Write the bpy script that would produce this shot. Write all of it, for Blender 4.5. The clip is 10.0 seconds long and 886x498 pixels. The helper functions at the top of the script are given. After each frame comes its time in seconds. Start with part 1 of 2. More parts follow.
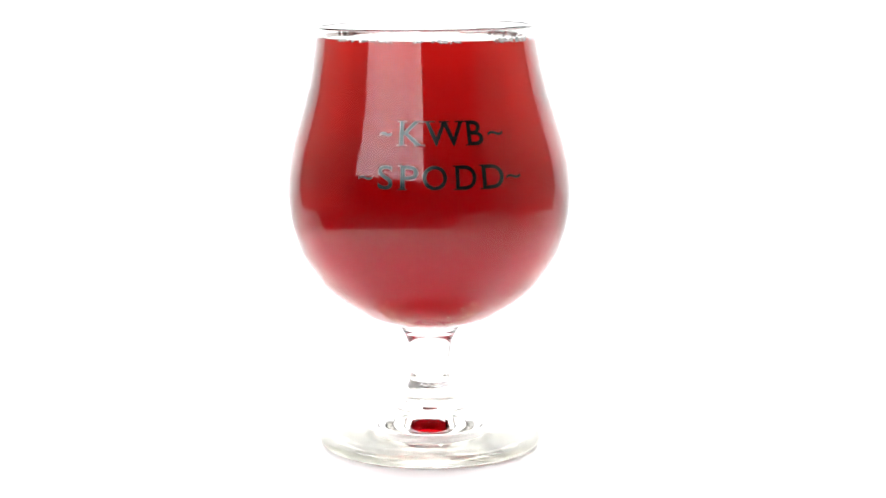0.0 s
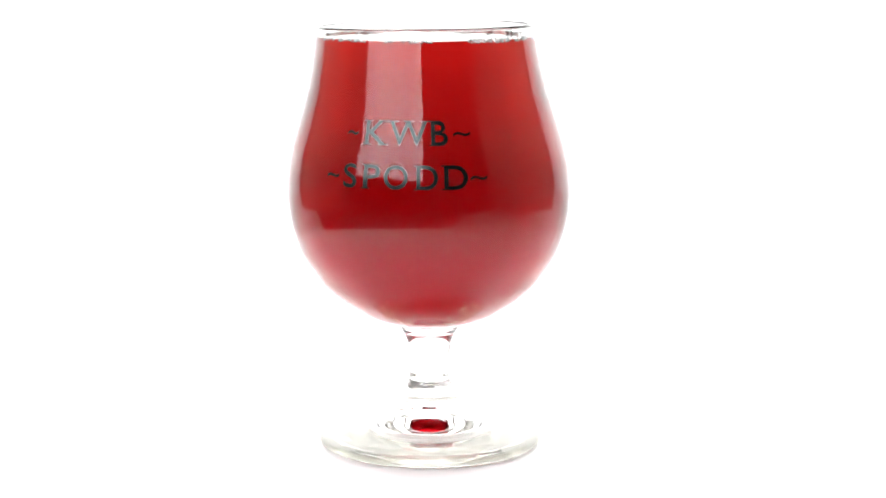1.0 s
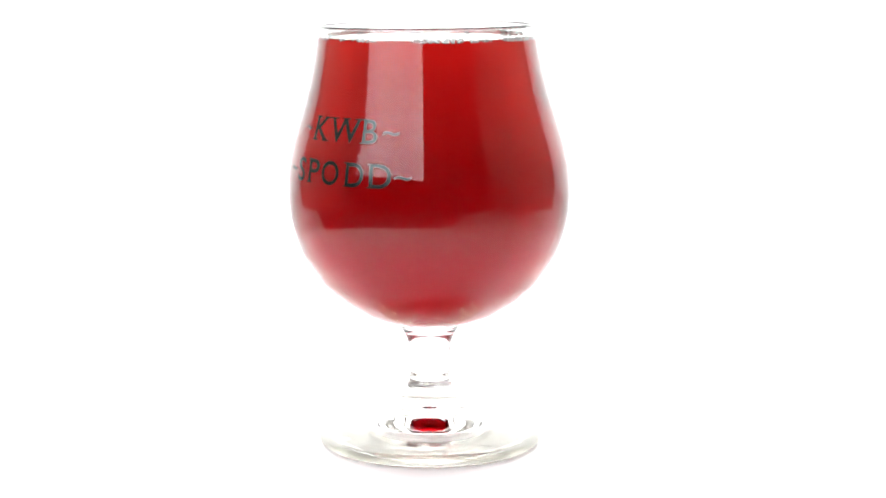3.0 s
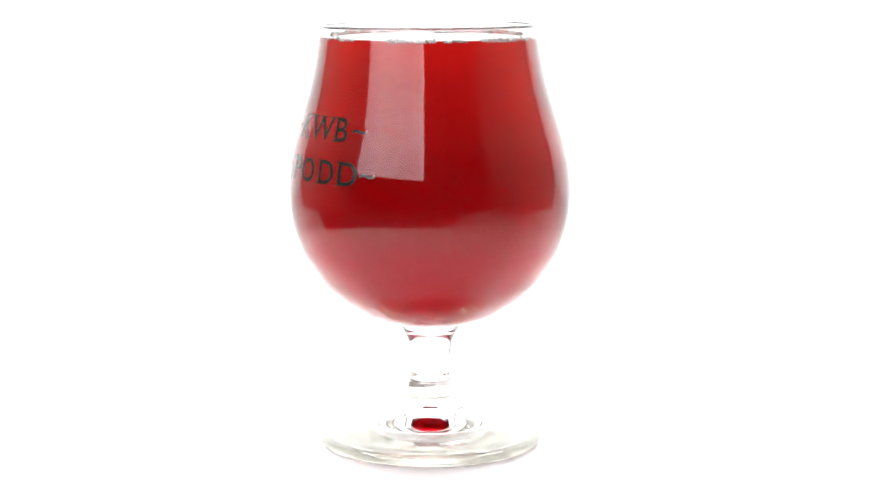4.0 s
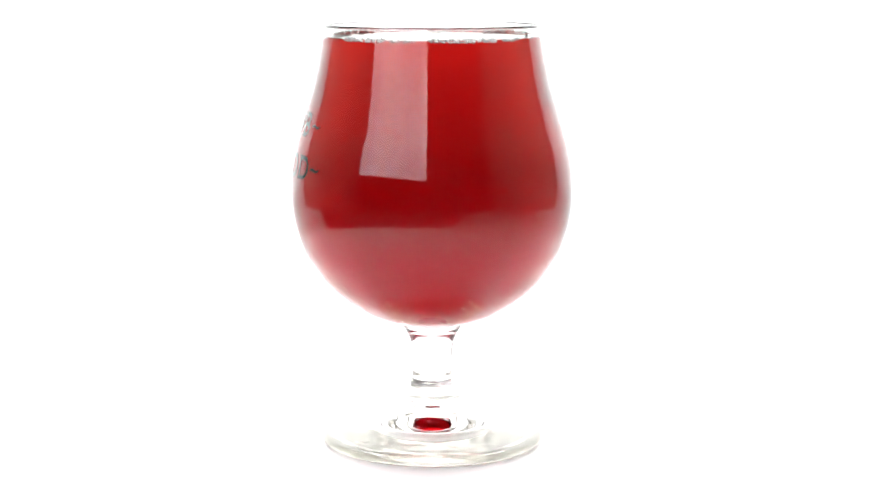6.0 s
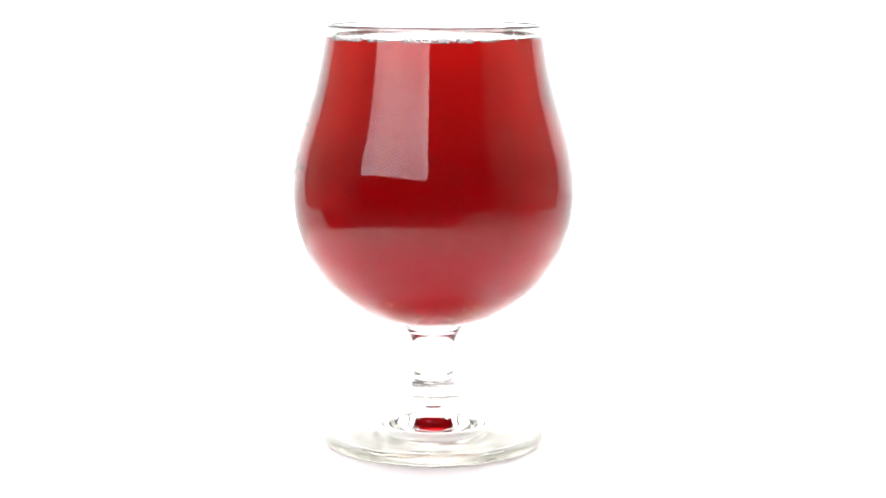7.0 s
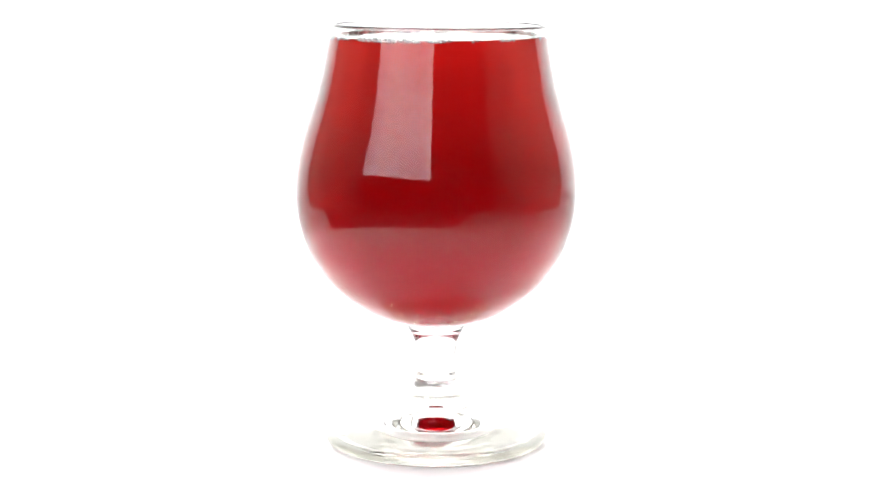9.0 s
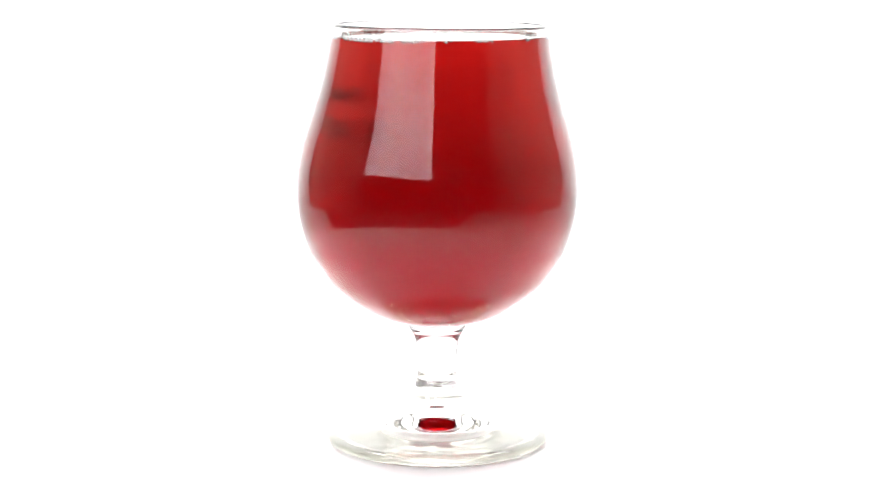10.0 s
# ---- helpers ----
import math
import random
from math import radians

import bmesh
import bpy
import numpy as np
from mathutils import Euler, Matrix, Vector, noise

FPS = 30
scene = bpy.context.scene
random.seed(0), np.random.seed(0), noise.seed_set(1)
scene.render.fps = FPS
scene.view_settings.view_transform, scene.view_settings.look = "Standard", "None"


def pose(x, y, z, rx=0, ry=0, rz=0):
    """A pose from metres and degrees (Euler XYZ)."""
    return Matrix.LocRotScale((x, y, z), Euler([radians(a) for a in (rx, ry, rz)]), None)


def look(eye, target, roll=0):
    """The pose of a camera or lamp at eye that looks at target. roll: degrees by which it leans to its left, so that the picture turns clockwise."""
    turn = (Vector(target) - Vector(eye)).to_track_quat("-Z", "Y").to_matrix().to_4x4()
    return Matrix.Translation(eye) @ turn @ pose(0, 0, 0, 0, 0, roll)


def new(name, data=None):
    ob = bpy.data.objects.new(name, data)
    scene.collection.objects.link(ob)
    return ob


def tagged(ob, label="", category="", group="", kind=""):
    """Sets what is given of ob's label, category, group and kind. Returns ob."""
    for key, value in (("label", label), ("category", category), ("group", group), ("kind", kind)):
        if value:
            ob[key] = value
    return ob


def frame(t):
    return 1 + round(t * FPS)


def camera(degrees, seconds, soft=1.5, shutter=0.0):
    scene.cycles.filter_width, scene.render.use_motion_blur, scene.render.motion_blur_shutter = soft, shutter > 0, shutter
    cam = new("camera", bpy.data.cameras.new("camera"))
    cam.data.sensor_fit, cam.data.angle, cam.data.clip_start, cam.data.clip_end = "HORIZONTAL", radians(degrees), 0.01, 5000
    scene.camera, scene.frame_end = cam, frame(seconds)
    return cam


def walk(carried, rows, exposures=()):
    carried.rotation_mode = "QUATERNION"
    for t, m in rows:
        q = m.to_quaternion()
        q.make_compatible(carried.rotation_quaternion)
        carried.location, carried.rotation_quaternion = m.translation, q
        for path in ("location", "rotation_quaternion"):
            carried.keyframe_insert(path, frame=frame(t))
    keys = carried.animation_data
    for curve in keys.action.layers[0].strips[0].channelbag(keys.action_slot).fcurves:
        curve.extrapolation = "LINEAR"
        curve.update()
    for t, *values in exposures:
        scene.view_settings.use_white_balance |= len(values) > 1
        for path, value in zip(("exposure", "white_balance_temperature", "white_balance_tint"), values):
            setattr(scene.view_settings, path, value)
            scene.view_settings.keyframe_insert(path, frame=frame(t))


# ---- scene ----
# World origin: centre of the turntable's top; the camera looks along +y.
cam = camera(25.36, 10.0, soft=1.7)
EYE = pose(0, -0.692, 0.180, 81.0, 0, 0)
walk(cam, [(0.0, EYE), (10.0, EYE)])

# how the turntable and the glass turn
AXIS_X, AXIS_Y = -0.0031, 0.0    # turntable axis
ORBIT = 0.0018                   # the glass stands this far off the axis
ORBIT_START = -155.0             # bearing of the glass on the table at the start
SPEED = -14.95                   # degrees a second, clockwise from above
LIQUID_Z = 0.1447
CONTACT_Z = 0.1455               # the beer climbs the wall a little
RIM_Z = 0.1496

# ---- world and lights ----
world = bpy.data.worlds.new("studio_world")
scene.world = world
world.use_nodes = True
world.node_tree.nodes["Background"].inputs[0].default_value = (0.8, 0.9, 1.0, 1)
world.node_tree.nodes["Background"].inputs[1].default_value = 0.02


def area_lamp(name, eye, target, sx, sy, watts, colour=(1, 1, 1)):
    data = bpy.data.lights.new(name, "AREA")
    data.shape, data.size, data.size_y, data.energy, data.color = "RECTANGLE", sx, sy, watts, colour
    ob = new(name, data)
    ob.matrix_world = look(eye, target)
    return ob


# unseen lamp added above so that the turntable shows white
area_lamp("overhead_fill_light", (0, 0.12, 1.25), (0, 0.12, 0), 1.5, 1.1, 9)
# unseen fill, added to brighten the paper floor behind the glass
area_lamp("rear_fill_light", (0, 0.42, 1.00), (0, 0.46, 0), 1.4, 0.50, 15)
# unseen lamp added behind the paper so that the backdrop glows through
area_lamp("backdrop_fill_light", (0.11, 1.30, 0.55), (0.11, 0.70, 0.55), 2.2, 1.4, 95)


# ---- materials ----
def material(name):
    m = bpy.data.materials.new(name)
    m.use_nodes = True
    nt = m.node_tree
    return m, nt, nt.nodes["Principled BSDF"], nt.nodes["Material Output"]


def noise_node(nt, scale, detail=4.0, rough=0.55):
    tc = nt.nodes.new("ShaderNodeTexCoord")
    n = nt.nodes.new("ShaderNodeTexNoise")
    n.inputs["Scale"].default_value = scale
    n.inputs["Detail"].default_value = detail
    n.inputs["Roughness"].default_value = rough
    nt.links.new(tc.outputs["Object"], n.inputs["Vector"])
    return n


def ramp_node(nt, src, c0, c1, p0=0.3, p1=0.7):
    r = nt.nodes.new("ShaderNodeValToRGB")
    r.color_ramp.elements[0].position, r.color_ramp.elements[1].position = p0, p1
    r.color_ramp.elements[0].color, r.color_ramp.elements[1].color = (*c0, 1), (*c1, 1)
    nt.links.new(src, r.inputs["Fac"])
    return r


def plain(name, c0, c1, scale, rough=0.6, metal=0.0, bump=0.0, bump_scale=None, coat=0.0):
    m, nt, b, out = material(name)
    n = noise_node(nt, scale)
    r = ramp_node(nt, n.outputs["Fac"], c0, c1)
    nt.links.new(r.outputs["Color"], b.inputs["Base Color"])
    b.inputs["Roughness"].default_value = rough
    b.inputs["Metallic"].default_value = metal
    b.inputs["Coat Weight"].default_value = coat
    if bump:
        n2 = noise_node(nt, bump_scale or scale * 6)
        bp = nt.nodes.new("ShaderNodeBump")
        bp.inputs["Strength"].default_value = bump
        bp.inputs["Distance"].default_value = 0.001
        nt.links.new(n2.outputs["Fac"], bp.inputs["Height"])
        nt.links.new(bp.outputs["Normal"], b.inputs["Normal"])
    return m


def glass_material(name, colour, ior, rough=0.0, bump=0.0, bump_scale=40.0, thin=0.0):
    """thin: the share of light that passes straight on."""
    m, nt, b, out = material(name)
    nt.nodes.remove(b)
    g = nt.nodes.new("ShaderNodeBsdfGlass")
    g.inputs["Color"].default_value = (*colour, 1)
    g.inputs["IOR"].default_value = ior
    g.inputs["Roughness"].default_value = rough
    if bump:
        n = noise_node(nt, bump_scale, 1.0)
        bp = nt.nodes.new("ShaderNodeBump")
        bp.inputs["Strength"].default_value = bump
        bp.inputs["Distance"].default_value = 0.001
        nt.links.new(n.outputs["Fac"], bp.inputs["Height"])
        nt.links.new(bp.outputs["Normal"], g.inputs["Normal"])
    nt.links.new(g.outputs["BSDF"], out.inputs["Surface"])
    if thin:
        t = nt.nodes.new("ShaderNodeBsdfTransparent")
        t.inputs["Color"].default_value = (*colour, 1)
        mix = nt.nodes.new("ShaderNodeMixShader")
        mix.inputs[0].default_value = thin
        nt.links.new(g.outputs["BSDF"], mix.inputs[1])
        nt.links.new(t.outputs["BSDF"], mix.inputs[2])
        nt.links.new(mix.outputs["Shader"], out.inputs["Surface"])
    return m


def depth_tint_material(colour):
    """Added shells in mid-bowl paint in depth: what passes is tinted once more."""
    m, nt, b, out = material("beer_depth_tint")
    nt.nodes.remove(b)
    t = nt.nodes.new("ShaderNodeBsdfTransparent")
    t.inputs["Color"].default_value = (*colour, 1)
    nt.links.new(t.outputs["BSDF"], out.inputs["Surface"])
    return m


def top_material():
    """The open surface: clear gloss over red depth."""
    m, nt, b, out = material("red_beer_surface")
    b.inputs["Base Color"].default_value = (0.15, 0.0015, 0.002, 1)
    b.inputs["Roughness"].default_value = 0.0
    b.inputs["IOR"].default_value = 1.335
    b.inputs["Transmission Weight"].default_value = 1.0
    return m


def paper_material(name, scale, clear, rough, gloss):
    """White stuff that light shines through."""
    m, nt, b, out = material(name)
    n = noise_node(nt, scale)
    r = ramp_node(nt, n.outputs["Fac"], (0.88, 0.88, 0.88), (0.92, 0.92, 0.92))
    t = nt.nodes.new("ShaderNodeBsdfTranslucent")
    mix = nt.nodes.new("ShaderNodeMixShader")
    mix.inputs[0].default_value = clear
    b.inputs["Roughness"].default_value = rough
    b.inputs["Specular IOR Level"].default_value = gloss
    nt.links.new(r.outputs["Color"], b.inputs["Base Color"])
    nt.links.new(r.outputs["Color"], t.inputs["Color"])
    nt.links.new(b.outputs["BSDF"], mix.inputs[1])
    nt.links.new(t.outputs["BSDF"], mix.inputs[2])
    nt.links.new(mix.outputs["Shader"], out.inputs["Surface"])
    return m


def mirror_bubbles(m, share):
    """Air bubbles mirror the light like beads, over the white froth."""
    nt = m.node_tree
    out = nt.nodes["Material Output"]
    froth = out.inputs["Surface"].links[0].from_socket
    g = nt.nodes.new("ShaderNodeBsdfGlossy")
    g.inputs["Color"].default_value = (0.98, 0.98, 0.98, 1)
    g.inputs["Roughness"].default_value = 0.12
    mix = nt.nodes.new("ShaderNodeMixShader")
    mix.inputs[0].default_value = share
    nt.links.new(froth, mix.inputs[1])
    nt.links.new(g.outputs["BSDF"], mix.inputs[2])
    nt.links.new(mix.outputs["Shader"], out.inputs["Surface"])


RED = (0.38, 0.036, 0.042)
M_GLASS = glass_material("clear_glass", (0.985, 0.99, 0.98), 1.5)
M_STEM = glass_material("pressed_stem_glass", (0.95, 0.945, 0.943), 1.5, 0.0, 0.05, 160.0)
M_FOOT = glass_material("pressed_foot_glass", (0.985, 0.985, 0.96), 1.5, 0.0, 0.30, 110.0, 0.08)
M_STIPPLE = glass_material("stippled_base_glass", (0.975, 0.968, 0.915), 1.5, 0.10, 0.8, 80.0, 0.10)
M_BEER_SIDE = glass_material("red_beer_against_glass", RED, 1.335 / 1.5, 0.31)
M_DEPTH_TINT = depth_tint_material((0.875, 0.80, 0.84))
M_BEER_TOP = top_material()
M_FOAM = paper_material("white_foam", 900.0, 0.40, 0.08, 0.5)
mirror_bubbles(M_FOAM, 0.65)
M_PRINT = plain("dark_silver_print", (0.052, 0.058, 0.057), (0.072, 0.080, 0.078), 500.0, 0.22, 1.0)
M_WHITE = plain("white_acrylic", (0.84, 0.84, 0.84), (0.88, 0.88, 0.88), 5.0, 0.45)
M_PAPER = paper_material("white_backdrop_paper", 5.0, 0.32, 0.9, 0.1)
M_BOARD = plain("cream_foam_board", (0.30, 0.26, 0.23), (0.36, 0.31, 0.28), 6.0, 0.85)
M_SHEET = plain("white_sheet_paper", (0.50, 0.50, 0.50), (0.58, 0.58, 0.58), 8.0, 0.8)
M_BLACK = plain("black_painted_metal", (0.012, 0.012, 0.013), (0.025, 0.025, 0.026), 40.0, 0.45)
M_FABRIC = plain("black_softbox_cloth", (0.012, 0.012, 0.012), (0.03, 0.03, 0.03), 60.0, 0.9)
M_TABLE = plain("dark_table_laminate", (0.05, 0.045, 0.04), (0.09, 0.08, 0.07), 14.0, 0.5)
M_WALL = plain("grey_studio_paint", (0.20, 0.20, 0.21), (0.25, 0.25, 0.26), 3.0, 0.9)
M_FLOOR = plain("grey_studio_floor", (0.22, 0.22, 0.22), (0.30, 0.30, 0.30), 6.0, 0.7)


def paint_depth_by_height(m, stops):
    """Light lost across the bowl's width, painted by height: stops of (z, colour)."""
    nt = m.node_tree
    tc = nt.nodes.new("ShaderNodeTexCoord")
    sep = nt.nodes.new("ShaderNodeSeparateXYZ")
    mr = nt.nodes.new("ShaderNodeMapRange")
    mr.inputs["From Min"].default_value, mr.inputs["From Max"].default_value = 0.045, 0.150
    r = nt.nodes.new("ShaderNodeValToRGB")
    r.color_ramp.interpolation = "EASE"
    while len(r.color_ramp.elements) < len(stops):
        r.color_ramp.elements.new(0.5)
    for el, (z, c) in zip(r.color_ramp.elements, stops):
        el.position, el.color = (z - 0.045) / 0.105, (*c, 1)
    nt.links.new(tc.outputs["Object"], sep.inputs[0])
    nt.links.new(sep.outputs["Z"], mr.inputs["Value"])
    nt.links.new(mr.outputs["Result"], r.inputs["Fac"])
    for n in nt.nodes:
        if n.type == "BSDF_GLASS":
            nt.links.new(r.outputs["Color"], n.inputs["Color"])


# painted depth: darkest at the belly, lighter towards foot and rim
paint_depth_by_height(M_BEER_SIDE, ((0.047, (0.53, 0.040, 0.085)), (0.068, (0.49, 0.022, 0.058)), (0.086, (0.395, 0.012, 0.027)), (0.116, (0.61, 0.058, 0.058)), (0.146, (0.63, 0.085, 0.070))))


def diffuser_material():
    """Glowing softbox cloth, a little uneven where it folds."""
    m, nt, b, out = material("glowing_softbox_cloth")
    n = noise_node(nt, 2.6, 2.0)
    mp = nt.nodes.new("ShaderNodeMapping")
    mp.inputs["Scale"].default_value = (2.2, 1.0, 0.45)
    src = n.inputs["Vector"].links[0].from_socket
    nt.links.new(src, mp.inputs["Vector"])
    nt.links.new(mp.outputs["Vector"], n.inputs["Vector"])
    r = ramp_node(nt, n.outputs["Fac"], (0.62, 0.60, 0.66), (1, 0.97, 1), 0.36, 0.62)
    b.inputs["Base Color"].default_value = (0.8, 0.8, 0.8, 1)
    nt.links.new(r.outputs["Color"], b.inputs["Emission Color"])
    b.inputs["Emission Strength"].default_value = 5.7
    return m


M_DIFFUSER = diffuser_material()


# ---- mesh helpers ----
def part(name, bm, mat, parent, label=""):
    me = bpy.data.meshes.new(name)
    bm.to_mesh(me)
    bm.free()
    me.materials.append(mat)
    ob = new(name, me)
    if parent:
        ob.parent = parent
    if label:
        ob["label"] = label
    return ob


def smooth_all(bm):
    for f in bm.faces:
        f.smooth = True
    return bm


def box(sx, sy, sz, x=0, y=0, z=0, bevel=0.0):
    bm = bmesh.new()
    bmesh.ops.create_cube(bm, size=1, matrix=Matrix.Translation((x, y, z)) @ Matrix.Diagonal((sx, sy, sz, 1)))
    if bevel:
        bmesh.ops.bevel(bm, geom=bm.edges[:], offset=bevel, segments=2, affect="EDGES", profile=0.5)
    return bm


def rod(a, b, r, seg=20):
    a, b = Vector(a), Vector(b)
    bm = bmesh.new()
    d = b - a
    m = Matrix.Translation((a + b) / 2) @ d.to_track_quat("Z", "Y").to_matrix().to_4x4()
    bmesh.ops.create_cone(bm, cap_ends=True, segments=seg, radius1=r, radius2=r, depth=d.length, matrix=m)
    return smooth_all(bm)


def add(bm, other):
    me = bpy.data.meshes.new("tmp")
    other.to_mesh(me)
    other.free()
    bm.from_mesh(me)
    bpy.data.meshes.remove(me)
    return bm


def curve_points(ctrl, step, sigma):
    """Even points along a control line of (r, z), rounded with a Gaussian."""
    c = np.array(ctrl, float)
    s = np.concatenate([[0], np.cumsum(np.hypot(*np.diff(c, axis=0).T))])
    n = max(3, int(s[-1] / step) + 1)
    u = np.linspace(0, s[-1], n)
    p = np.stack([np.interp(u, s, c[:, 0]), np.interp(u, s, c[:, 1])], 1)
    h = u[1] - u[0]
    k = int(3 * sigma / h) + 1
    w = np.exp(-0.5 * (np.arange(-k, k + 1) * h / sigma) ** 2)
    w /= w.sum()
    head = 2 * p[0] - p[1:k + 1][::-1]
    tail = 2 * p[-1] - p[-k - 1:-1][::-1]
    q = np.concatenate([head, p, tail])
    return np.stack([np.convolve(q[:, i], w, "valid") for i in (0, 1)], 1)


def lean(x, y, z):
    """The blown bowl leans a little towards -x, and its rim dips with it."""
    k = max(0.0, z - 0.075)
    x2 = x - 0.26 * k * k
    up = min(1.0, max(0.0, (z - CONTACT_Z) / (RIM_Z - CONTACT_Z)))
    return x2, y, z + 0.012 * x * up


def lathe(name, pts, mat, parent, label="", seg=160, close=False):
    """A surface of revolution through (r, z) points, with true normals to the left of the line's way."""
    pts = np.asarray(pts)
    tan = np.gradient(pts, axis=0)
    nrm = np.stack([tan[:, 1], -tan[:, 0]], 1)
    nrm /= np.linalg.norm(nrm, axis=1)[:, None] + 1e-12
    verts, norms, faces, rings = [], [], [], []
    for (r, z), (nr, nz) in zip(pts, nrm):
        if r < 1e-6:
            rings.append([len(verts)])
            verts.append(lean(0, 0, z))
            norms.append((0, 0, 1 if nz > 0 else -1))
            continue
        ring = []
        for i in range(seg):
            a = 2 * math.pi * i / seg
            ring.append(len(verts))
            verts.append(lean(r * math.cos(a), r * math.sin(a), z))
            norms.append((nr * math.cos(a), nr * math.sin(a), nz))
        rings.append(ring)
    for a, b in zip(rings, rings[1:]):
        for i in range(seg):
            j = (i + 1) % seg
            if len(a) == 1:
                faces.append((a[0], b[j], b[i]))
            elif len(b) == 1:
                faces.append((a[i], a[j], b[0]))
            else:
                faces.append((a[i], a[j], b[j], b[i]))
    me = bpy.data.meshes.new(name)
    me.from_pydata(verts, [], faces)
    me.polygons.foreach_set("use_smooth", [True] * len(faces))
    me.normals_split_custom_set_from_vertices(norms)
    me.materials.append(mat)
    ob = new(name, me)
    ob.parent = parent
    if label:
        ob["label"] = label
    return ob


# ---- room ----
FLOOR_Z = -0.86


def wall(name, sx, sy, sz, x, y, z, mat=M_WALL, label="plain grey painted studio wall", category="wall"):
    ob = part(name, box(sx, sy, sz, x, y, z), mat, None)
    return tagged(ob, label, category, kind="structure")


wall("floor", 5.2, 5.2, 0.1, 0, 0, FLOOR_Z - 0.05, M_FLOOR, "plain grey studio floor", "floor")
wall("ceiling", 5.2, 5.2, 0.1, 0, 0, 1.95, M_WALL, "plain grey painted studio ceiling", "ceiling")
wall("wall_north", 5.0, 0.1, 2.76, 0, 2.55, 0.52)
wall("wall_south", 5.0, 0.1, 2.76, 0, -2.55, 0.52)
wall("wall_east", 0.1, 5.2, 2.76, 2.55, 0, 0.52)
wall("wall_west", 0.1, 5.2, 2.76, -2.55, 0, 0.52)


# ---- table, turntable, backdrop ----
def make_table():
    e = new("table")
    e.location = (0.12, 0.15, FLOOR_Z)
    top = -FLOOR_Z - 0.045
    part("tabletop", box(2.7, 1.5, 0.03, 0, 0, top - 0.015, 0.003), M_TABLE, e)
    for sx in (-1, 1):
        for sy in (-1, 1):
            part("leg", box(0.05, 0.05, top - 0.032, sx * 1.3, sy * 0.7, (top - 0.032) / 2, 0.003), M_BLACK, e)
    return tagged(e, "dark laminate table carrying the white turntable", "table")


make_table()


def make_turntable():
    e = new("turntable")
    e.location = (AXIS_X, AXIS_Y, -0.045)
    R = 0.247
    lathe("plate", curve_points([(0, 0.045), (0.1, 0.045), (0.2, 0.045), (R - 0.0015, 0.045), (R, 0.0435), (R, 0.037), (R - 0.001, 0.036), (0.2, 0.036), (0, 0.036)][::-1], 0.002, 0.0006), M_WHITE, e, "smooth white acrylic disc", 128)
    lathe("base", curve_points([(0, 0.0008), (0.16, 0.0008), (0.165, 0.004), (0.15, 0.03), (0.145, 0.0355), (0, 0.0355)], 0.003, 0.001), M_BLACK, e, "low black motor base", 96)
    return tagged(e, "round white acrylic photo turntable under the glass", "turntable")


TURNTABLE = make_turntable()


def make_backdrop():
    """A paper sweep that rises behind the turntable."""
    bm = bmesh.new()
    rows = []
    line = [(0.0, -0.0446), (0.30, -0.0446), (0.64, -0.0446)]
    for i in range(1, 13):
        a = radians(90 * i / 12)
        line.append((0.64 + 0.06 * math.sin(a), -0.0446 + 0.06 * (1 - math.cos(a))))
    line += [(0.70, 0.5), (0.70, 1.22)]
    for y, z in line:
        # the front edge draws back towards the west side
        rows.append([bm.verts.new((x, max(y, 0.30 * max(0.0, -x - 0.3)), z)) for x in np.linspace(-1.0, 1.23, 17)])
    for a, b in zip(rows, rows[1:]):
        for i in range(16):
            bm.faces.new((a[i], a[i + 1], b[i + 1], b[i]))
    bmesh.ops.recalc_face_normals(bm, faces=bm.faces[:])
    smooth_all(bm)
    ob = part("backdrop", bm, M_PAPER, None)
    return tagged(ob, "seamless white paper sweep behind the glass", "backdrop", kind="structure")


make_backdrop()


def make_side_board(side, back, y0, radius, turn, label):
    """A white card that stands straight beside the turntable and curls away towards the front."""
    e = new("reflector_board")
    e.location = (side * 0.62, 0, -0.045)
    line = [(0.0, y, 0.0) for y in np.linspace(back, y0, 6)]
    for k in range(1, 15):
        a = radians(turn) * k / 14
        line.append((radius * (1 - math.cos(a)), y0 - radius * math.sin(a), a))
    bm = bmesh.new()
    cols = []
    for out, y, a in line:
        cols.append([bm.verts.new((side * (out + d * math.cos(a)), y + d * math.sin(a), z)) for d, z in ((0, 0.0005), (0, 1.05), (0.005, 1.05), (0.005, 0.0005))])
    for a, b in zip(cols, cols[1:]):
        for k in range(4):
            bm.faces.new((a[k], a[(k + 1) % 4], b[(k + 1) % 4], b[k]))
    bm.faces.new(cols[0])
    bm.faces.new(cols[-1])
    bmesh.ops.recalc_face_normals(bm, faces=bm.faces[:])
    part("panel", bm, M_BOARD, e)
    for y in (back - 0.06, y0 + 0.06):
        part("foot", box(0.09, 0.02, 0.012, side * 0.052, y, 0.0062, 0.002), M_BLACK, e)
    return tagged(e, label, "reflector")


make_side_board(-1, 0.38, -0.15, 0.30, 50, "cream foam board reflector curling away at the front")
make_side_board(1, 0.30, -0.45, 0.30, 40, "long cream foam board reflector curling away at the front")


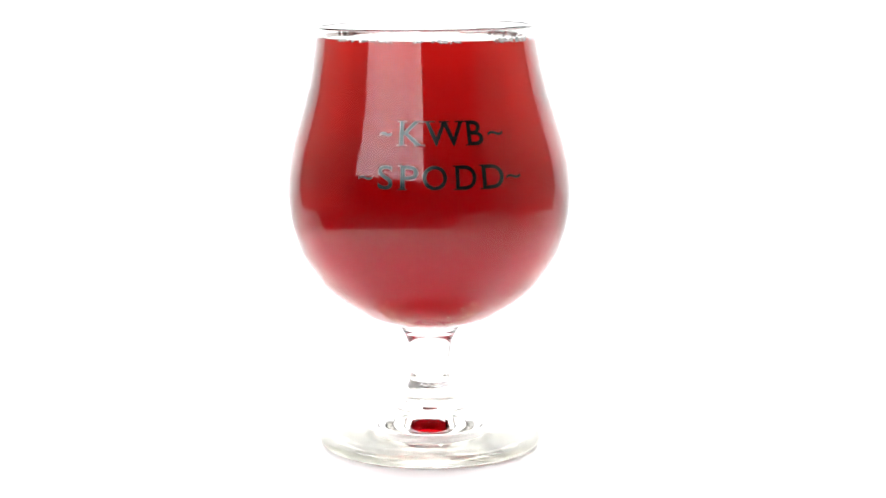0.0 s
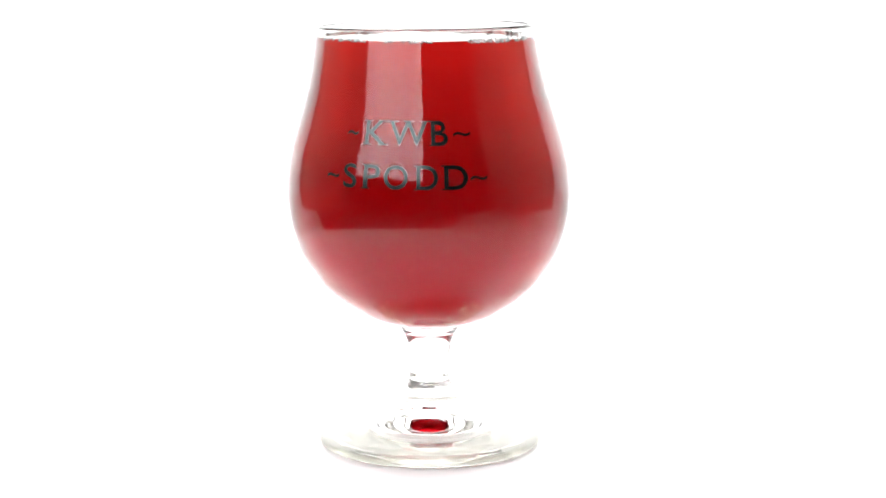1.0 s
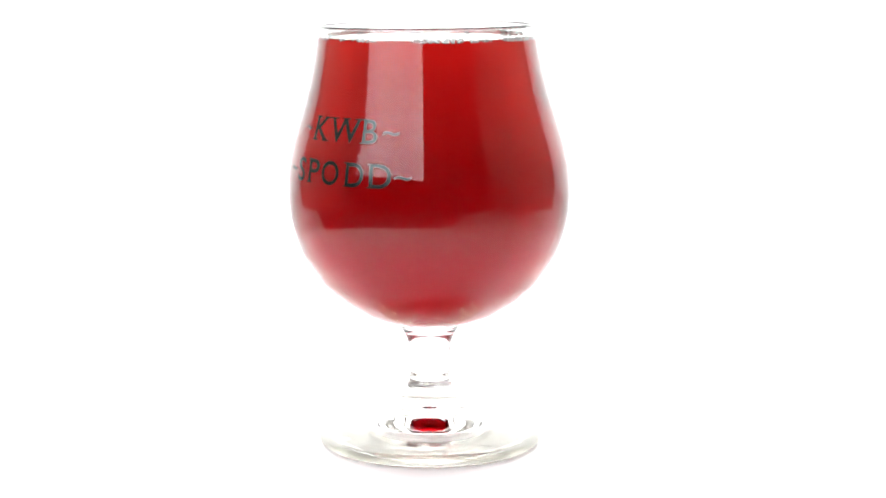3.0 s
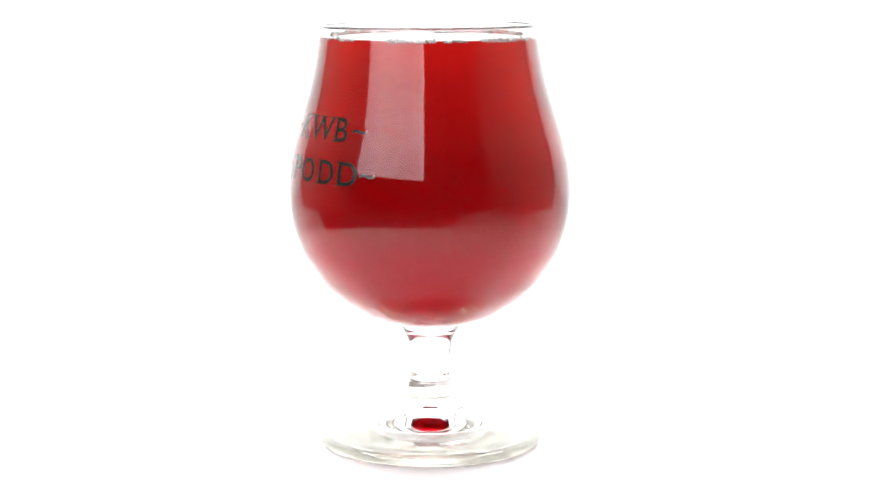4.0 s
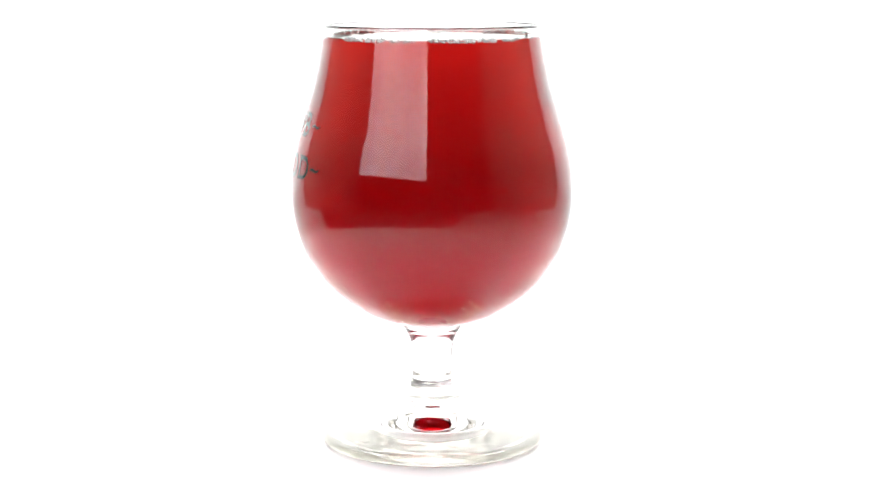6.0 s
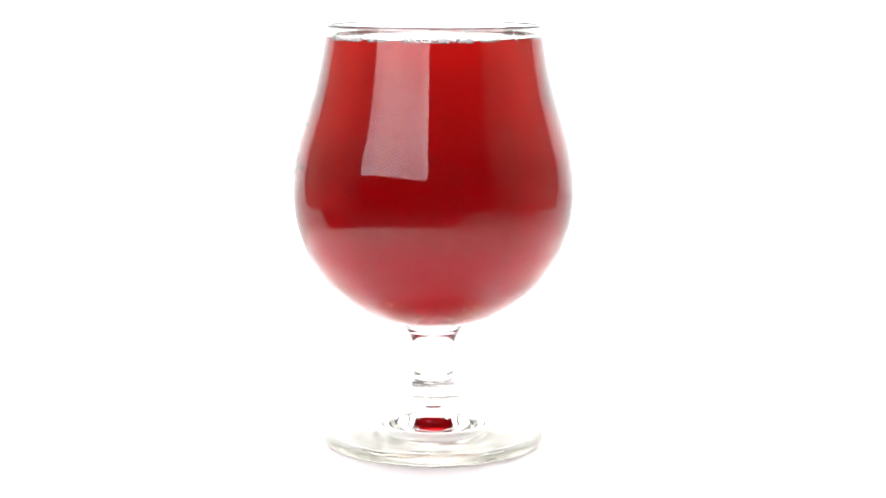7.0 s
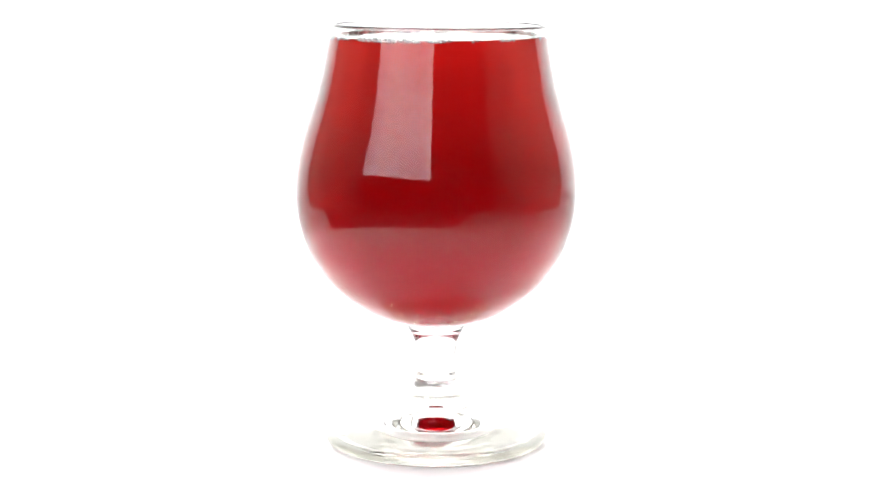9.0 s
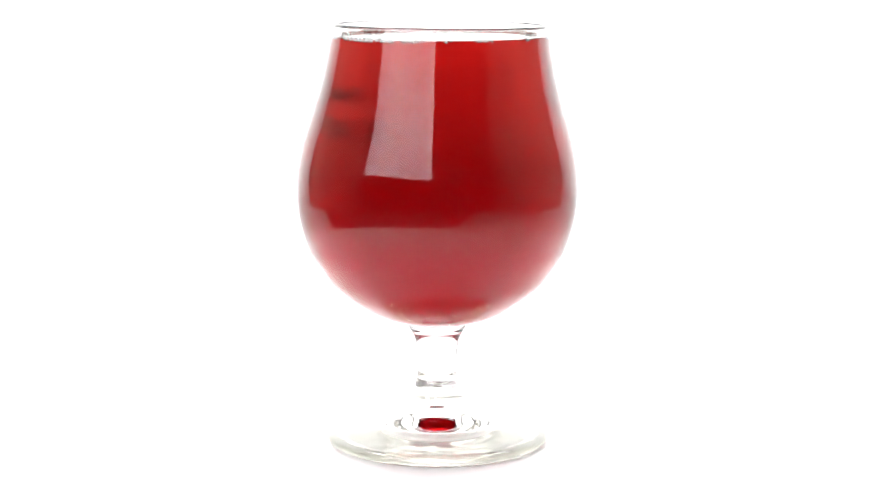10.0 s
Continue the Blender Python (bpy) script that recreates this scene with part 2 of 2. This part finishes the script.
def make_sheet():
    """A loose sheet of white paper beside the turntable, its far edge curling up."""
    bm = bmesh.new()
    n = 16
    grid = []
    for j in range(n + 1):
        row = []
        for i in range(n + 1):
            u, v = i / n, j / n
            x = 0.06 + 0.53 * u
            y = 0.012 - (0.262 + 0.215 * min(1.0, u / 0.35)) * v
            z = -0.0441 + 0.035 * max(0.0, v - 0.7) ** 2 / 0.09 * (0.5 + 0.5 * math.sin(5 * u + 1))
            row.append(bm.verts.new((x, y, z)))
        grid.append(row)
    for j in range(n):
        for i in range(n):
            bm.faces.new((grid[j][i], grid[j][i + 1], grid[j + 1][i + 1], grid[j + 1][i]))
    bmesh.ops.recalc_face_normals(bm, faces=bm.faces[:])
    ob = part("paper_sheet", smooth_all(bm), M_SHEET, None)
    sol = ob.modifiers.new("thick", "SOLIDIFY")
    sol.thickness, sol.offset = 0.0003, 0.0
    return tagged(ob, "loose sheet of white paper lying on the table", "paper sheet")


make_sheet()


def make_cable():
    """A thin black cable that hangs down along the long board to the table."""
    cu = bpy.data.curves.new("cable", "CURVE")
    cu.dimensions, cu.bevel_depth, cu.bevel_resolution = "3D", 0.0060, 3
    sp = cu.splines.new("BEZIER")
    pts = ((0.64, -0.60, 0.40), (0.63, -0.57, 0.33), (0.615, -0.48, 0.20), (0.594, -0.371, 0.07), (0.555, -0.27, 0.012), (0.518, -0.19, -0.036), (0.53, -0.10, -0.0375))
    sp.bezier_points.add(len(pts) - 1)
    for b, c in zip(sp.bezier_points, pts):
        b.co, b.handle_left_type, b.handle_right_type = c, "AUTO", "AUTO"
    tmp = new("tmp", cu)
    bpy.context.view_layer.update()
    me = bpy.data.meshes.new_from_object(tmp.evaluated_get(bpy.context.evaluated_depsgraph_get()))
    bpy.data.objects.remove(tmp)
    me.name = "cable"
    me.materials.clear()
    me.materials.append(M_BLACK)
    ob = new("cable", me)
    return tagged(ob, "thin black cable hanging beside the reflector board", "cable")


make_cable()


# ---- softbox on its stand ----
def make_softbox(x, y, aim, width, height, low, label):
    """The face stands upright, its lower edge at z = low."""
    e = new("softbox")
    yaw = math.degrees(math.atan2(aim[1] - y, aim[0] - x)) - 90
    e.matrix_world = pose(x, y, FLOOR_Z, 0, 0, yaw)
    z0 = low - FLOOR_Z
    zc = z0 + height / 2
    n = 24
    bm = bmesh.new()
    grid = [[bm.verts.new((width * (i / n - 0.5), 0.012 * math.sin(math.pi * i / n) * math.sin(math.pi * j / n), z0 + height * j / n)) for i in range(n + 1)] for j in range(n + 1)]
    for j in range(n):
        for i in range(n):
            bm.faces.new((grid[j][i], grid[j][i + 1], grid[j + 1][i + 1], grid[j + 1][i]))
    bmesh.ops.recalc_face_normals(bm, faces=bm.faces[:])
    smooth_all(bm)
    part("diffuser", bm, M_DIFFUSER, e, "glowing white cloth front")
    # tapered black shell behind the cloth
    bm = bmesh.new()
    a = [bm.verts.new((sx * width / 2, -0.004, zc + sz * height / 2)) for sx, sz in ((-1, -1), (1, -1), (1, 1), (-1, 1))]
    b = [bm.verts.new((sx * 0.08, -0.38, zc + sz * 0.08)) for sx, sz in ((-1, -1), (1, -1), (1, 1), (-1, 1))]
    for i in range(4):
        bm.faces.new((a[i], a[(i + 1) % 4], b[(i + 1) % 4], b[i]))
    bm.faces.new(b)
    bmesh.ops.recalc_face_normals(bm, faces=bm.faces[:])
    part("shell", bm, M_FABRIC, e, "black cloth shell")
    part("lamp_head", rod((0, -0.38, zc), (0, -0.60, zc), 0.07, 28), M_BLACK, e)
    part("pole", rod((0, -0.45, 0.25), (0, -0.45, zc), 0.014), M_BLACK, e)
    part("hub", rod((0, -0.45, 0.50), (0, -0.45, 0.56), 0.026), M_BLACK, e)
    for i in range(3):
        t = radians(90 + 120 * i)
        part("leg", rod((0.02 * math.cos(t), -0.45 + 0.02 * math.sin(t), 0.53), (0.42 * math.cos(t), -0.45 + 0.42 * math.sin(t), 0.012), 0.010), M_BLACK, e)
    return tagged(e, label, "softbox")


make_softbox(-0.59, -0.92, (0, 0), 1.17, 0.92, 0.338, "large glowing softbox with black shell on a stand")


# ---- the glass ----
FOOT_CENTRE = [(r, 0.0007 + 0.0070 * (1 - (r / 0.0205) ** 2) ** 0.7) for r in np.linspace(0, 0.0204, 10)] + [(0.021, 0.0007)]
FOOT_RING = [(0.021, 0.0007), (0.026, 0.0006), (0.030, 0.0005), (0.0335, 0.0003)]
OUTER_FOOT = [(0.0335, 0.0003), (0.0355, 0.0), (0.03744, 0.0), (0.0392, 0.0007), (0.0397, 0.0021), (0.0394, 0.0033), (0.0378, 0.0041),
              (0.032, 0.0051), (0.025, 0.0068), (0.021, 0.0071), (0.018, 0.0103), (0.0155, 0.01175), (0.0137, 0.0134)]
OUTER_STEM = [(0.0137, 0.0134), (0.0134, 0.0141), (0.0126, 0.0146), (0.0112, 0.0149), (0.0096, 0.0151), (0.0092, 0.0155), (0.0100, 0.0161), (0.0104, 0.0172), (0.0097, 0.0183), (0.0087, 0.0188), (0.0077, 0.0191), (0.0075, 0.0196), (0.0082, 0.0204),
              (0.0079, 0.0222), (0.0073, 0.0236), (0.0070, 0.0270), (0.0072, 0.0315), (0.0075, 0.0345), (0.0079, 0.0372), (0.0088, 0.0392), (0.0097, 0.0408), (0.0104, 0.0420), (0.0106, 0.0432)]
OUTER_BOWL = [(0.0106, 0.0432), (0.0108, 0.0437), (0.0135, 0.0440), (0.0175, 0.0449), (0.0210, 0.0461), (0.0250, 0.0481), (0.0326, 0.0532), (0.0382, 0.0583), (0.0451, 0.0686), (0.0485, 0.0787),
              (0.0496, 0.0848), (0.0501, 0.0909), (0.0497, 0.0989), (0.0476, 0.1090), (0.0445, 0.1189), (0.0416, 0.1289), (0.03955, 0.1388), (0.0387, 0.1440), (0.03805, 0.1484)]
INNER_BOWL = [(0, 0.0490), (0.006, 0.0491), (0.014, 0.0500), (0.0205, 0.0522), (0.0300, 0.0580), (0.0360, 0.0635), (0.0425, 0.0720), (0.0462, 0.0810), (0.0479, 0.0909), (0.0475, 0.0989), (0.0456, 0.1090),
              (0.0427, 0.1189), (0.0399, 0.1289), (0.0380, 0.1388), (0.0372, 0.1440), (0.0367, 0.1484)]
foot_line = curve_points(OUTER_FOOT, 0.0002, 0.0005)
# faint pressing rings on the foot's upper face
top_face = (foot_line[:, 0] > 0.0215) & (foot_line[:, 0] < 0.0375) & (foot_line[:, 1] > 0.004)
foot_line[top_face, 1] += 0.000011 * np.sin(foot_line[top_face, 0] / 0.0026 * 2 * math.pi)
ring_line = curve_points(FOOT_RING, 0.0005, 0.0005)
centre_line = curve_points(FOOT_CENTRE, 0.0004, 0.0008)
centre_line[0, 0] = 0.0
ring_line[0], ring_line[-1] = centre_line[-1], foot_line[0]
stem_line = curve_points(OUTER_STEM, 0.00014, 0.00022)
bowl_line = curve_points(OUTER_BOWL, 0.0004, 0.0024)
bowl_line = np.concatenate([curve_points(OUTER_BOWL[:4], 0.0002, 0.00025)[:20], bowl_line[bowl_line[:, 0] > 0.0142]])
inner_line = curve_points(INNER_BOWL, 0.0004, 0.0024)
inner_line[0, 0] = 0.0
bowl_line[0] = stem_line[-1]
stem_line[0] = foot_line[-1]


def rim_line():
    """The rounded lip, from the outer wall over to the inner one."""
    ro, ri = bowl_line[-1][0], inner_line[-1][0]
    c, h = (ro + ri) / 2, (ro - ri) / 2
    z = bowl_line[-1][1]
    return np.array([(c + h * math.cos(a), z + (RIM_Z - z) * math.sin(a)) for a in np.linspace(0.12, math.pi - 0.12, 15)])


wet = inner_line[inner_line[:, 1] < CONTACT_Z - 1e-5]
level_r = float(np.interp(CONTACT_Z, inner_line[:, 1], inner_line[:, 0]))
dry = inner_line[inner_line[:, 1] > CONTACT_Z + 1e-5][::-1]


def inner_radius(z):
    return float(np.interp(z, inner_line[:, 1], inner_line[:, 0]))


def outer_radius(z):
    return float(np.interp(z, bowl_line[:, 1], bowl_line[:, 0]))


def make_glass():
    e = new("beer_glass")
    k = int(np.argmax((foot_line[:, 0] < 0.0215) & (foot_line[:, 1] > 0.004)))
    lathe("foot", foot_line[:k + 1], M_FOOT, e, "thick clear round foot")
    lathe("stem_base", foot_line[k:], M_STEM, e, "clear cone where the stem meets the foot")
    lathe("foot_ring", ring_line, M_STIPPLE, e, "finely stippled ring under the foot")
    lathe("foot_centre", centre_line, M_GLASS, e, "clear middle of the foot's underside")
    lathe("stem", stem_line, M_STEM, e, "short clear stem with a ring")
    lathe("bowl", np.concatenate([bowl_line, rim_line(), dry, [(level_r, CONTACT_Z)]]), M_GLASS, e, "clear tulip bowl with a rounded rim")
    return tagged(e, "clear stemmed tulip beer glass with dark printed lettering", "beer glass")


GLASS = make_glass()


def make_beer():
    e = new("beer")
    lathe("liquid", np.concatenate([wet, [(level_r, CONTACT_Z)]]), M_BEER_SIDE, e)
    lathe("surface", np.array([(level_r - d, LIQUID_Z + (CONTACT_Z - LIQUID_Z) * math.exp(-d / 0.0008)) for d in (*np.linspace(0, 0.006, 31), 0.012, 0.024, level_r)]), M_BEER_TOP, e)
    # two added tint shells, no separate liquid: they darken the middle
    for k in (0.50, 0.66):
        shell_line = [(r * k, z) for r, z in wet[::4] if 0.0535 < z < LIQUID_Z - 0.0016]
        lathe("depth_tint_shell", np.array([(0, shell_line[0][1]), *shell_line, (0, shell_line[-1][1])]), M_DEPTH_TINT, e, seg=96)
    return tagged(e, "clear dark red beer filling the glass", "beer")


BEER = make_beer()


# ---- lettering on the bowl ----
def glyph(ch, width, height):
    """One letter of the built-in font as a flat bmesh, fitted to width x height, lower left at 0."""
    cu = bpy.data.curves.new("glyph", "FONT")
    cu.body, cu.size = ch, 1.0
    cu.resolution_u, cu.offset = 6, 0.014
    tmp = new("glyph", cu)
    bpy.context.view_layer.update()
    me = bpy.data.meshes.new_from_object(tmp.evaluated_get(bpy.context.evaluated_depsgraph_get()))
    bm = bmesh.new()
    bm.from_mesh(me)
    bpy.data.objects.remove(tmp)
    bpy.data.curves.remove(cu)
    bpy.data.meshes.remove(me)
    xs, ys = [v.co.x for v in bm.verts], [v.co.y for v in bm.verts]
    x0, y0, dx, dy = min(xs), min(ys), max(xs) - min(xs), max(ys) - min(ys)
    for v in bm.verts:
        v.co = Vector(((v.co.x - x0) / dx * width, (v.co.y - y0) / dy * height, 0))
    return bm


def bar(bm, x, y, w, h):
    vs = [bm.verts.new((x + a, y + b, 0)) for a, b in ((0, 0), (w, 0), (w, h), (0, h))]
    bm.faces.new(vs)


SERIFS = {"K": ((-.10, 0, .42), (-.10, 1, .42), (.62, 0, .46), (.62, 1, .40)), "W": ((-.08, 1, .34), (.78, 1, .30), (.36, 1, .3)), "B": ((-.13, 0, .4), (-.13, 1, .4)),
          "P": ((-.14, 0, .52), (-.14, 1, .4)), "D": ((-.12, 0, .4), (-.12, 1, .4)), "S": (), "O": (), "~": ()}


def on_bowl(bm, angle, z):
    """Wrap a flat letter, x along the girth and y upwards, onto the bowl."""
    for axis, lo, hi in ((0, -0.002, 0.012), (1, -0.001, 0.011)):
        c = lo
        while c < hi:
            co, no = [0, 0, 0], [0, 0, 0]
            co[axis], no[axis] = c, 1
            bmesh.ops.bisect_plane(bm, geom=bm.verts[:] + bm.edges[:] + bm.faces[:], plane_co=co, plane_no=no)
            c += 0.0006
    for v in bm.verts:
        r = outer_radius(z + v.co.y) + 0.00006
        a = radians(angle) + v.co.x / outer_radius(z)
        v.co = Vector(lean(r * math.sin(a), -r * math.cos(a), z + v.co.y))
    bmesh.ops.recalc_face_normals(bm, faces=bm.faces[:])
    return smooth_all(bm)


def make_lettering():
    cap = 0.0081
    lines = ((0.1118, (("~", -20.2, 5.4, .2), ("K", -11.6, 9.8, 1), ("W", -1.0, 16.4, 1), ("B", 16.6, 7.0, 1), ("~", 25.8, 7.4, .2))),
             (0.0975, (("~", -28.0, 6.2, .2), ("S", -19.8, 6.2, 1), ("P", -10.8, 7.2, 1), ("O", -2.2, 9.6, 1), ("D", 10.6, 8.4, 1), ("D", 21.3, 9.4, 1), ("~", 31.6, 7.0, .2))))
    for z, letters in lines:
        for ch, angle, wide, tall in letters:
            w = radians(wide) * outer_radius(z)
            h = cap * tall
            bm = glyph(ch, w, h)
            if tall < 1:
                for v in bm.verts:
                    v.co.y += cap * 0.36
            for x, at, sw in SERIFS[ch]:
                bar(bm, x * w, at * (h - 0.0005), sw * w, 0.0005)
            part("tilde" if ch == "~" else "letter", on_bowl(bm, angle, z), M_PRINT, GLASS, "dark silvery printed character")


make_lettering()


# ---- foam ring of bubbles where the beer meets the glass ----
def make_foam():
    rnd = random.Random(7)
    clusters = ((-51, -39, 1), (-36, -17, 1), (-6, -1.5, 1), (4, 19, 1), (38, 64, 2), (68, 81, 1), (88, 125, 2), (129, 142, 1), (152, 156, 1), (168, 178, 1), (200, 203, 1), (222, 240, 1), (262, 271, 1))
    for a0, a1, rows in clusters:
        bm = bmesh.new()
        n = int((a1 - a0) * 2.4 * rows) + 4
        for i in range(n):
            a = radians(rnd.uniform(a0, a1))
            s = rnd.uniform(0.00022, 0.00055)
            z = CONTACT_Z + rnd.uniform(-0.0007, 0.0003 * rows)
            if rnd.random() < 0.85:
                r = inner_radius(z) - rnd.uniform(0.0, 0.6) * s
            else:
                r = level_r - s - rnd.random() * 0.0022 * rows
                z = CONTACT_Z + 0.4 * s
            bmesh.ops.create_icosphere(bm, subdivisions=2, radius=s, matrix=Matrix.Translation(lean(r * math.sin(a), -r * math.cos(a), z)))
        part("foam", smooth_all(bm), M_FOAM, BEER, "small white froth bubbles")


make_foam()


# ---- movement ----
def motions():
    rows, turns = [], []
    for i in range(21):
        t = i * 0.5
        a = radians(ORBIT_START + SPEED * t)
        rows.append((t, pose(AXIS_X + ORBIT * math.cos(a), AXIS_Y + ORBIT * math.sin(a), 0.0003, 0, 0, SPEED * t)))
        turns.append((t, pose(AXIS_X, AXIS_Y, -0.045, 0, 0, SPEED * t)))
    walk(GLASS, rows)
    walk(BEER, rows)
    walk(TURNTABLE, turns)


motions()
